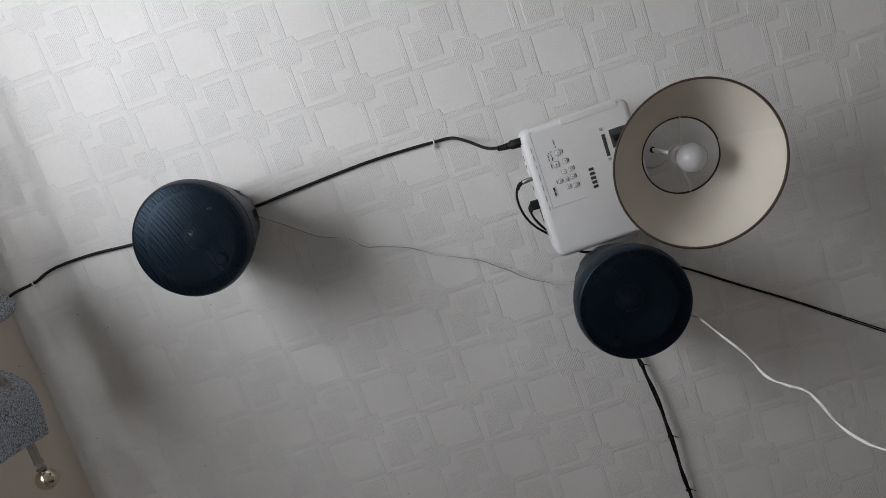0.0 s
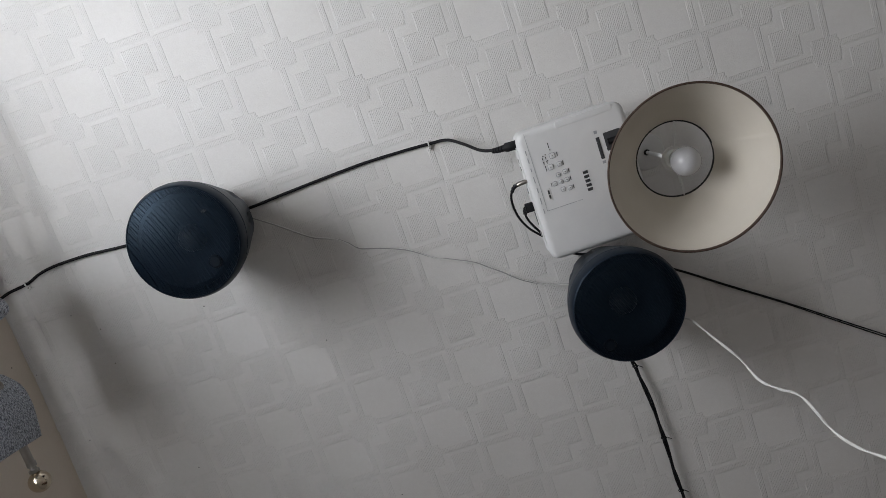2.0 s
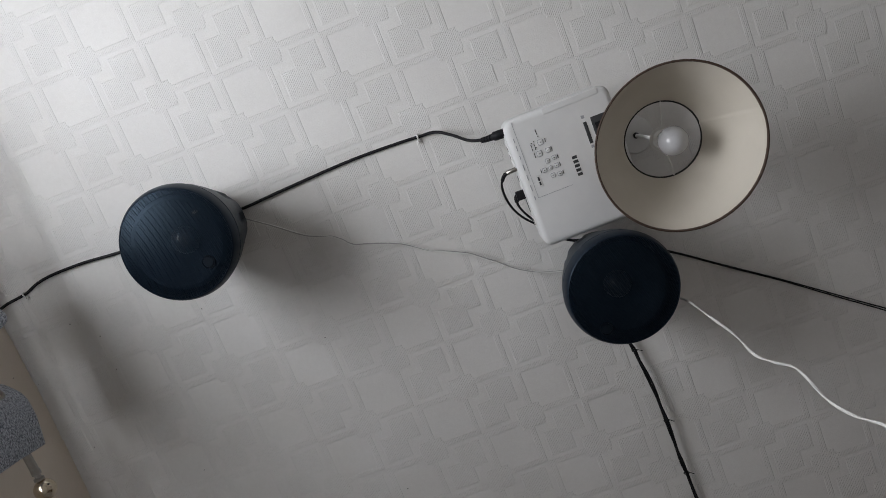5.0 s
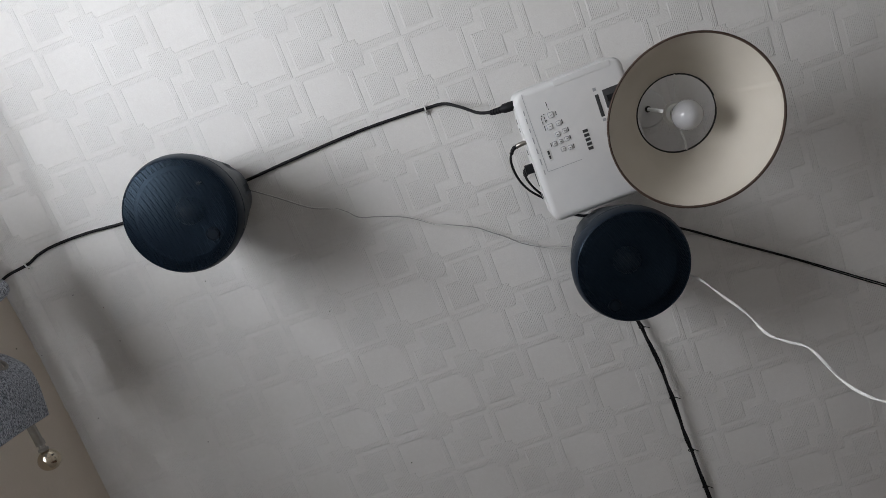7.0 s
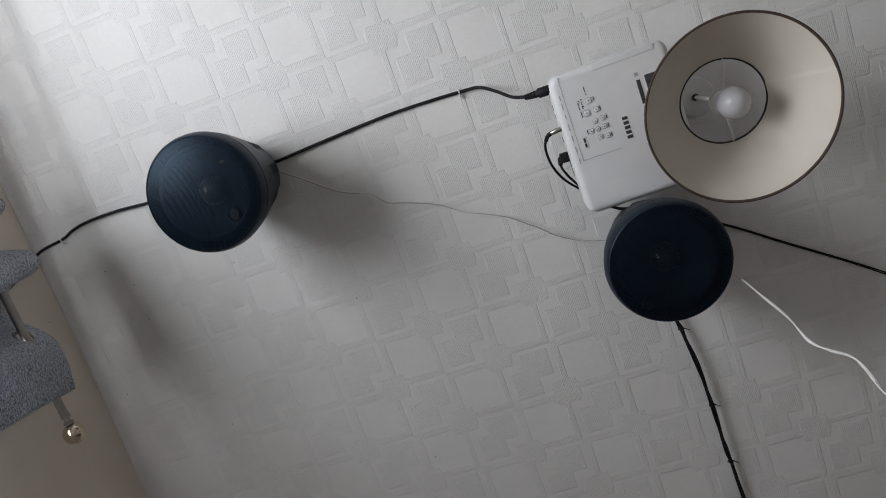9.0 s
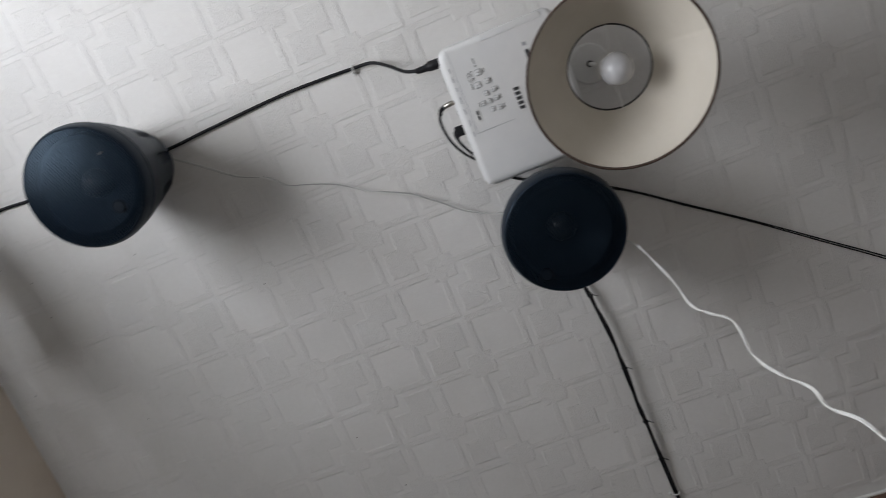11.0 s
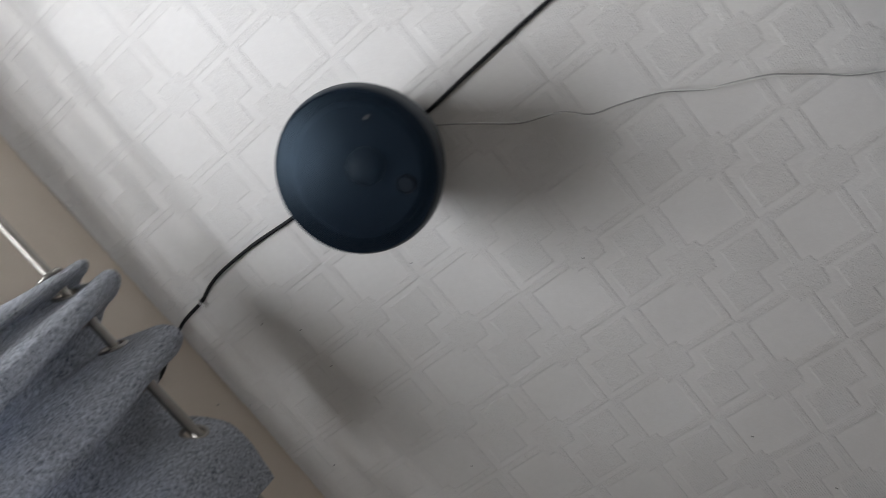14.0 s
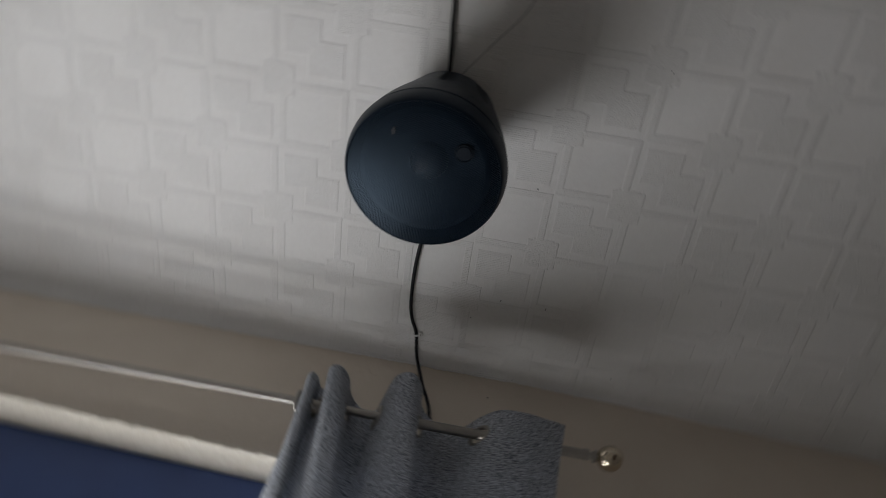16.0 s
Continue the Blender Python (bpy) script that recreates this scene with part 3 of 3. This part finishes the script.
shade = part("shade_lining", lathe([(rb - 0.002 - (rb - rt) * k / 12, b0 + (b1 - b0) * k / 12) for k in range(13)], 240, overlap), SHADE_IN, lamp, "cream lining inside the shade")
part("shade_cover", lathe([(rb - (rb - rt) * k / 12, b0 + (b1 - b0) * k / 12) for k in range(13)], 96), SHADE_OUT, lamp, "taupe cloth outside of the shade")
part("lower_binding", lathe([(rb - 0.0035, b0 + 0.004), (rb - 0.003, b0 - 0.0015), (rb - 0.001, b0 - 0.0025), (rb + 0.0012, b0 - 0.001), (rb - 0.0005, b0 + 0.006)], 96), SHADE_RIM, lamp, "dark brown binding of the lower rim")
ring = part("upper_ring", torus(rt - 0.001, 0.0024, 72), DARK_WIRE, lamp, "black wire ring")
ring.location = (0, 0, b1 - 0.001)
hz = -0.262
part("bulb", lathe([(0.0, hz - 0.0675), (0.008, hz - 0.0665), (0.016, hz - 0.0625), (0.0235, hz - 0.0555), (0.0285, hz - 0.046), (0.0303, hz - 0.036), (0.029, hz - 0.0255),
                    (0.0255, hz - 0.015), (0.021, hz - 0.004), (0.0175, hz + 0.008), (0.015, hz + 0.016), (0.0, hz + 0.016)], 48), OPAL, lamp, "unlit opal white globe bulb")
part("bulb_holder", lathe([(0.0, hz + 0.014), (0.0195, hz + 0.014), (0.0205, hz + 0.018), (0.0205, hz + 0.038), (0.026, hz + 0.039), (0.026, hz + 0.043), (0.019, hz + 0.045), (0.016, hz + 0.06), (0.0, hz + 0.064)], 36), WHITE_PVC, lamp, "white plastic bulb holder")
for way in (88, 281):
    a = radians(way)
    c, s = math.cos(a), math.sin(a)
    line = spline([(0.024 * c, 0.024 * s, hz + 0.041), (0.04 * c, 0.04 * s, hz + 0.04), (0.058 * c, 0.058 * s, b1 - 0.006), (rt * c, rt * s, b1 - 0.001)], 6)
    part("spoke", tube(line, 0.002, 8), WHITE_PVC, lamp, "white wire spoke")
# the shade hangs a little askew on the holder
lean = Vector((0, 0, 1)).rotation_difference(Vector((0.065, -0.05, 1))).to_matrix().to_4x4()
pivot = Matrix.Translation((0, 0, hz + 0.041))
for o in lamp.children:
    if o.name.split(".")[0] in ("shade_lining", "shade_cover", "lower_binding", "upper_ring", "spoke"):
        o.matrix_basis = pivot @ lean @ pivot.inverted() @ o.matrix_basis
part("stem", tube([(0, 0, hz + 0.06), (0, 0, -0.012)], 0.0045, 12), WHITE_PVC, lamp, "white stem")
part("ceiling_hook", lathe([(0.0, -0.022), (0.006, -0.02), (0.0075, -0.013), (0.006, -0.008), (0.0, -0.006)], 16), RUBBER, lamp, "black hook cap")
part("ceiling_rose", lathe([(0.0, -0.009), (0.026, -0.009), (0.041, -0.0065), (0.0445, -0.0025), (0.0445, -0.0005), (0.0, -0.0005)], 40), CASE_SIDE, lamp, "small round ceiling plate")


# ---- cables ----
def cable(name, points, radius, material, label, steps=8, n=10):
    return tagged(part(name, tube(spline(points, steps), radius, n), material), label, "cable")


CZ, SZ = H - 0.0052, H - 0.0028
power = thing("power_cable", Matrix.Identity(4), "black power cable clipped along the ceiling to the projector", "cable")
part("cord", tube(spline([(0.007, 0.105, 1.2), (0.007, 0.105, 2.2), (0.007, 0.101, 2.337), (0.007, 0.073, 2.418), (0.011, 0.052, 2.477), (0.03, 0.043, CZ - 0.003), (0.081, 0.035, CZ), (0.118, 0.021, CZ), (0.165, 0.013, CZ),
                          (0.25, 0.011, CZ), (0.346, 0.017, CZ), (0.5, 0.021, CZ - 0.003), (0.659, 0.018, CZ), (0.771, 0.009, CZ), (0.947, -0.003, CZ), (1.06, -0.004, CZ), (1.128, -0.002, CZ), (1.172, 0.001, 2.486),
                          (1.207, 0.02, 2.46), (1.24, 0.043, 2.42), (1.272, 0.051, 2.388)], 10), 0.0037, 12), RUBBER, power)
plug = part("plug", tube([(1.29, 0.0502, 2.3712), (1.294, 0.05, 2.369), (1.305, 0.05, 2.366), (1.322, 0.05, 2.365)], lambda t: 0.0075 if t < 0.1 else 0.0105, 16), RUBBER, power, "moulded black plug")
relief = spline([(1.264, 0.0505, 2.394), (1.277, 0.0508, 2.3815), (1.292, 0.0501, 2.37)], 14)
part("strain_relief", tube(relief, lambda t: 0.0048 + 0.0022 * t + (0.0011 if int(t * 14) % 3 else -0.0009), 14), RUBBER, plug, "ribbed rubber strain relief")

signal = thing("signal_cables", Matrix.Identity(4), "two black cables looped from the projector's sockets along the ceiling", "cable")
part("audio_cord", tube(spline([(1.301, 0.135, 2.364), (1.287, 0.14, 2.37), (1.275, 0.165, 2.39), (1.279, 0.21, 2.42), (1.297, 0.251, 2.442), (1.33, 0.29, 2.462), (1.385, 0.352, 2.489), (1.46, 0.387, 2.494),
                                (1.611, 0.4655, SZ), (1.733, 0.5475, SZ), (1.857, 0.6305, SZ), (1.954, 0.7, SZ), (2.065, 0.779, SZ), (2.4, 1.012, SZ), (3.2, 1.52, SZ)], 8), lambda t: 0.0028 if t < 0.4 else 0.0016 + 0.0012 * max(0.0, 1 - (t - 0.4) / 0.08), 10), RUBBER, signal)
part("audio_plug", tube([(1.318, 0.134, 2.36), (1.31, 0.134, 2.361), (1.302, 0.135, 2.363), (1.296, 0.1365, 2.366)], lambda t: 0.0052, 12), CHROME, signal, "metal audio plug")
part("video_cord", tube(spline([(1.302, 0.198, 2.384), (1.297, 0.207, 2.396), (1.299, 0.225, 2.414), (1.314, 0.258, 2.442), (1.345, 0.303, 2.467), (1.393, 0.356, 2.4925), (1.46, 0.379, 2.4955),
                                (1.611, 0.4622, SZ), (1.733, 0.5442, SZ), (1.857, 0.6272, SZ), (1.954, 0.695, SZ), (2.065, 0.773, SZ), (2.4, 1.003, SZ), (3.2, 1.51, SZ)], 8), lambda t: 0.0028 if t < 0.4 else 0.0016 + 0.0012 * max(0.0, 1 - (t - 0.4) / 0.08), 10), RUBBER, signal)
video_plug = part("video_plug", block((1.298, 0.184, 2.366), (1.32, 0.205, 2.381), 0.003), RUBBER, signal, "black rectangular video plug")
part("strain_relief", tube(spline([(1.301, 0.194, 2.376), (1.2975, 0.2, 2.386), (1.2965, 0.21, 2.398)], 12), lambda t: 0.0055 - 0.0016 * t + (0.0008 if int(t * 12) % 3 else -0.0006), 12), RUBBER, video_plug)
part("audio_sleeve", tube(spline([(1.299, 0.1355, 2.365), (1.287, 0.14, 2.37), (1.2795, 0.151, 2.379)], 12), lambda t: 0.0046 - 0.001 * t + (0.0006 if int(t * 12) % 3 else -0.0005), 12), RUBBER, signal, "ribbed rubber sleeve")

bundle = thing("tied_cables", Matrix.Identity(4), "black twisted cables tied together along the ceiling", "cable")
run = spline([(1.445, 0.5, 2.487), (1.451, 0.6, 2.485), (1.458, 0.66, 2.483), (1.463, 0.69, 2.481), (1.477, 0.79, 2.479), (1.484, 0.89, 2.478), (1.488, 0.987, 2.48), (1.494, 1.06, 2.484), (1.51, 1.268, 2.491), (1.518, 1.393, 2.488),
              (1.519, 1.5, 2.484), (1.53, 1.75, 2.486), (1.54, 2.045, 2.49)], 14)
for phase in (0.0, 2.1, 4.2):
    twisted = []
    for k, p in enumerate(run):
        a = phase + k * 0.11 + 0.6 * math.sin(k * 0.13 + phase)
        twisted.append(p + Vector((0.0034 * math.cos(a), 0, 0.0028 * math.sin(a))))
    part("cord", tube(twisted, 0.0024, 8), RUBBER, bundle)
for y in (0.677, 0.885, 1.045, 1.16, 1.39, 1.6):
    k = min(range(len(run)), key=lambda i: abs(run[i].y - y))
    t = part("cable_tie", torus(0.0064, 0.0014, 20, 6), RUBBER, bundle)
    t.matrix_world = Matrix.Translation(run[k]) @ pose(0, 0, 0, 90, 0, 4)
    part("tie_tail", tube([(run[k].x + 0.007, run[k].y, run[k].z), (run[k].x + 0.013, run[k].y + 0.003, run[k].z - 0.004), (run[k].x + 0.017, run[k].y + 0.004, run[k].z - 0.009)], 0.001, 6), RUBBER, bundle)

wire = thing("speaker_wire", Matrix.Identity(4), "thin twin speaker wire slung under the ceiling between loudspeakers", "cable")
wire_line = spline([(0.63, 0.02, 2.477), (0.662, 0.037, 2.48), (0.719, 0.075, 2.482), (0.789, 0.125, 2.477), (0.83, 0.142, 2.475), (0.85, 0.15, 2.474), (0.872, 0.166, 2.472), (0.896, 0.188, 2.4715), (0.935, 0.199, 2.473), (0.987, 0.217, 2.477),
                       (1.02, 0.234, 2.478), (1.063, 0.264, 2.48), (1.1, 0.28, 2.48), (1.151, 0.304, 2.48), (1.18, 0.325, 2.48), (1.211, 0.347, 2.48), (1.245, 0.375, 2.48), (1.283, 0.397, 2.48), (1.32, 0.413, 2.48), (1.39, 0.43, 2.475)], 6)
for phase, mat, name in ((0.0, CLEAR_PVC, "pale_strand"), (math.pi, DULL_PVC, "dark_strand")):
    part(name, tube([p + Vector((0, 0.0013 * math.cos(phase + 0.16 * k), 0.0013 * math.sin(phase + 0.16 * k))) for k, p in enumerate(wire_line)], 0.0013, 8), mat, wire)

hang = [(1.505, 0.474, 2.42), (1.534, 0.492, 2.3), (1.552, 0.502, 2.255), (1.564, 0.508, 2.225), (1.571, 0.516, 2.136), (1.573, 0.516, 2.015), (1.573, 0.527, 1.932), (1.588, 0.532, 1.893), (1.609, 0.541, 1.876), (1.612, 0.545, 1.84),
        (1.597, 0.538, 1.74), (1.612, 0.552, 1.7), (1.627, 0.548, 1.645), (1.629, 0.556, 1.608), (1.644, 0.552, 1.56), (1.65, 0.556, 1.49), (1.659, 0.551, 1.43), (1.66, 0.552, 1.38), (1.658, 0.54, 1.25), (1.652, 0.545, 1.1), (1.66, 0.54, 0.8), (1.655, 0.54, 0.003)]
white = thing("hanging_cord", Matrix.Identity(4), "white twin cord hanging down from the loudspeaker, slightly wavy", "cable")
line = spline(hang, 8)
for phase in (0.0, math.pi):
    part("strand", tube([p + Vector((0.0011 * math.cos(phase + 0.25 * k), 0.0011 * math.sin(phase + 0.25 * k), 0)) for k, p in enumerate(line)], 0.0014, 8), WHITE_PVC, white)


def cable_clip(x, y, turn, r):
    """A white nail-on clip over a cable on the ceiling."""
    c = thing("cable_clip", Matrix.Translation((x, y, H)) @ pose(0, 0, 0, 0, 0, turn), "small white nail-on cable clip on the ceiling", "cable clip", "cable clips")
    arc = [(0, -r - 0.0012, -0.0005), *[(0, -(r + 0.0012) * math.cos(radians(a)), -0.0052 - (r + 0.0012) * math.sin(radians(a))) for a in range(0, 181, 20)], (0, r + 0.0012, -0.0005)]
    part("saddle", tube(arc, 0.0018, 8), WHITE_PVC, c)
    part("foot", block((-0.004, r + 0.001, -0.0085), (0.004, r + 0.009, -0.0004), 0.0015), WHITE_PVC, c)
    part("nail", lathe([(0.0, -0.0105), (0.0016, -0.0103), (0.002, -0.0088), (0.0, -0.0085)], 12), CHROME, c).location = (0, r + 0.005, 0)
    return c


cable_clip(1.128, -0.002, 2, 0.0048)
cable_clip(0.078, 0.036, -18, 0.0048)
cable_clip(1.51, 1.272, 96, 0.008)

# ---- curtain and its rod ----
rod = thing("curtain_rod", Matrix.Identity(4), "brushed nickel telescopic curtain rod with a ball end", "curtain rod")


def rod_at(y):
    return Vector((0.072, y, 2.2372 + 0.05 * y))


part("outer_tube", tube([rod_at(0.405), rod_at(0.03)], 0.0096, 20), CHROME, rod)
part("inner_tube", tube([rod_at(0.04), rod_at(-1.95)], 0.0082, 20), CHROME, rod, "thinner inner tube")
part("collar", tube([rod_at(0.045), rod_at(0.032)], 0.0106, 20), CHROME, rod)
neck = [(0.4, 0.0085), (0.402, 0.0105), (0.412, 0.0105), (0.4135, 0.007), (0.42, 0.0075), (0.4215, 0.0115), (0.4265, 0.0115), (0.428, 0.006), (0.434, 0.006)]
bm = lathe([(0.0, 0.398), *[(r, y) for y, r in neck], (0.0, 0.436)], 28)
bm.transform(Matrix.Translation((0.072, 0, 2.2372 + 0.05 * 0.42)) @ pose(0, 0, 0, -90, 0, 0))
part("finial_neck", bm, CHROME, rod)
bm = lathe([(0.0245 * math.sin(math.pi * k / 24), -0.0245 * math.cos(math.pi * k / 24)) for k in range(25)], 40)
bm.transform(Matrix.Translation((0.073, 0.452, 2.2595)) @ pose(0, 0, 0, -90, 0, 0))
part("finial_ball", bm, BRASS, rod, "polished ball finial")
for y in (0.31, -1.85):
    p = rod_at(y)
    part("wall_bracket", tube([(0.0, y, p.z - 0.012), (0.06, y, p.z - 0.012), (0.072, y, p.z - 0.0095)], 0.005, 12), CHROME, rod)

# plan of the cloth from its free edge to the gathered end; it passes the rod at each eyelet
plan = spline([(0.086, 0.362, 0), (0.098, 0.32, 0), (0.103, 0.28, 0), (0.1, 0.24, 0), (0.073, 0.205, 0), (0.026, 0.166, 0), (0.022, 0.128, 0), (0.07, 0.086, 0), (0.114, 0.08, 0), (0.143, 0.066, 0), (0.147, 0.046, 0), (0.132, 0.028, 0), (0.1, 0.018, 0),
               (0.071, 0.01, 0), (0.036, -0.002, 0), (0.034, -0.03, 0), (0.071, -0.054, 0), (0.107, -0.06, 0), (0.132, -0.073, 0), (0.135, -0.089, 0), (0.118, -0.1, 0), (0.09, -0.099, 0), (0.071, -0.104, 0), (0.066, -0.112, 0), (0.078, -0.118, 0), (0.096, -0.122, 0),
               (0.106, -0.132, 0), (0.09, -0.141, 0), (0.06, -0.139, 0), (0.034, -0.141, 0)], 10)
# even steps along the plan
gap, even, left = 0.0042, [plan[0]], 0.0
for a, b in zip(plan, plan[1:]):
    d, at = (b - a).length, 0.0
    while left + d - at >= gap:
        at += gap - left
        left = 0.0
        even.append(a.lerp(b, at / d))
    left += d - at
eyes = [(0.073, 0.205), (0.07, 0.086), (0.071, 0.01), (0.071, -0.054), (0.071, -0.104), (0.071, -0.1395)]
TOP = 2.29
heights = [TOP - 0.0042 * k for k in range(27)]
while heights[-1] > 0.06:
    heights.append(max(0.04, heights[-1] - 0.03))
bm = bmesh.new()
middle = Vector((0.078, 0.1, 0))
rows = []
for j, z in enumerate(heights):
    down = TOP - z
    row = []
    for i, p in enumerate(even):
        wide = 1 - 0.16 * min(1.0, down / 0.5)
        sway = Vector((0.012 * math.sin(2.2 * down + p.y * 9), 0.012 * math.sin(1.7 * down + i * 0.045), 0)) * min(1.0, down / 0.5)
        q = Vector(((p.x - middle.x) * (1 + 0.22 * min(1.0, down / 0.7)) + middle.x + 0.01 * min(1.0, down), (p.y - middle.y) * wide + middle.y, 0)) + sway
        if p.y < 0.11:
            q.y += 0.044 * min(1.0, down / 0.3) * min(1.0, max(0.0, (p.x - 0.06) / 0.08))
        if p.y < -0.09:
            q.y -= 0.013 * min(1.0, down / 0.3)
        crumple = 0.0022 * noise.noise(Vector((i * 0.06, z * 9, 3.0)))
        top_wave = 0.004 * noise.noise(Vector((i * 0.09, 1.7, 0.0))) if j < 3 else 0.0
        row.append(bm.verts.new((q.x + crumple, q.y + crumple * 0.6, z + 0.05 * (p.y - 0.1) + top_wave)))
    rows.append(row)
for a, b in zip(rows, rows[1:]):
    for k in range(len(even) - 1):
        bm.faces.new((a[k], a[k + 1], b[k + 1], b[k]))
# round holes for the eyelets
for ex, ey in eyes:
    c = Vector((ex, ey, rod_at(ey).z - 0.004))
    gone = [f for f in bm.faces if (f.calc_center_median() - c).length < 0.0195]
    bmesh.ops.delete(bm, geom=gone, context="FACES")
curtain = thing("curtain", Matrix.Identity(4), "grey-blue melange eyelet curtain gathered at the window's side", "curtain")
cloth = part("cloth", bm, CLOTH, curtain, "thick melange cloth in deep folds")
solid = cloth.modifiers.new("thickness", "SOLIDIFY")
solid.thickness, solid.offset = 0.003, 0.0
for ex, ey in eyes:
    k = min(range(1, len(even) - 1), key=lambda i: (even[i] - Vector((ex, ey, 0))).length)
    d = (even[k + 1] - even[k - 1]).normalized()
    e = part("eyelet", torus(0.021, 0.0042, 36, 10), CHROME, curtain, "metal eyelet")
    e.matrix_world = Matrix.Translation((ex, ey, rod_at(ey).z - 0.004)) @ Vector((-d.y, d.x, 0)).to_track_quat("Z", "Y").to_matrix().to_4x4()


# ---- tiny dark specks on the paper, added as small domes ----
for place, way in (((0.0005, 0.214, 2.431), (1, 0, 0)), ((0.149, 0.143, H - 0.0003), (0, 0, -1)), ((0.209, 0.291, H - 0.0003), (0, 0, -1)), ((0.207, 0.197, H - 0.0003), (0, 0, -1)), ((0.068, 0.466, H - 0.0003), (0, 0, -1)), ((0.738, 0.39, H - 0.0003), (0, 0, -1)), ((0.475, 0.217, H - 0.0003), (0, 0, -1)), ((0.792, 0.849, H - 0.0003), (0, 0, -1)), ((0.0062, 0.262, H - 0.0003), (0, 0, -1)), ((0.31, 0.62, H - 0.0003), (0, 0, -1)), ((0.86, 1.02, H - 0.0003), (0, 0, -1))):
    nail = part("dark_speck", lathe([(0.0, 0.0014), (0.0008, 0.0013), (0.0013, 0.0008), (0.0013, 0.0)], 14), RUBBER)
    nail.matrix_world = Matrix.Translation(place) @ Vector(way).to_track_quat("Z", "Y").to_matrix().to_4x4()
    tagged(nail, "tiny dark speck on the paper", "nail", "nail heads")
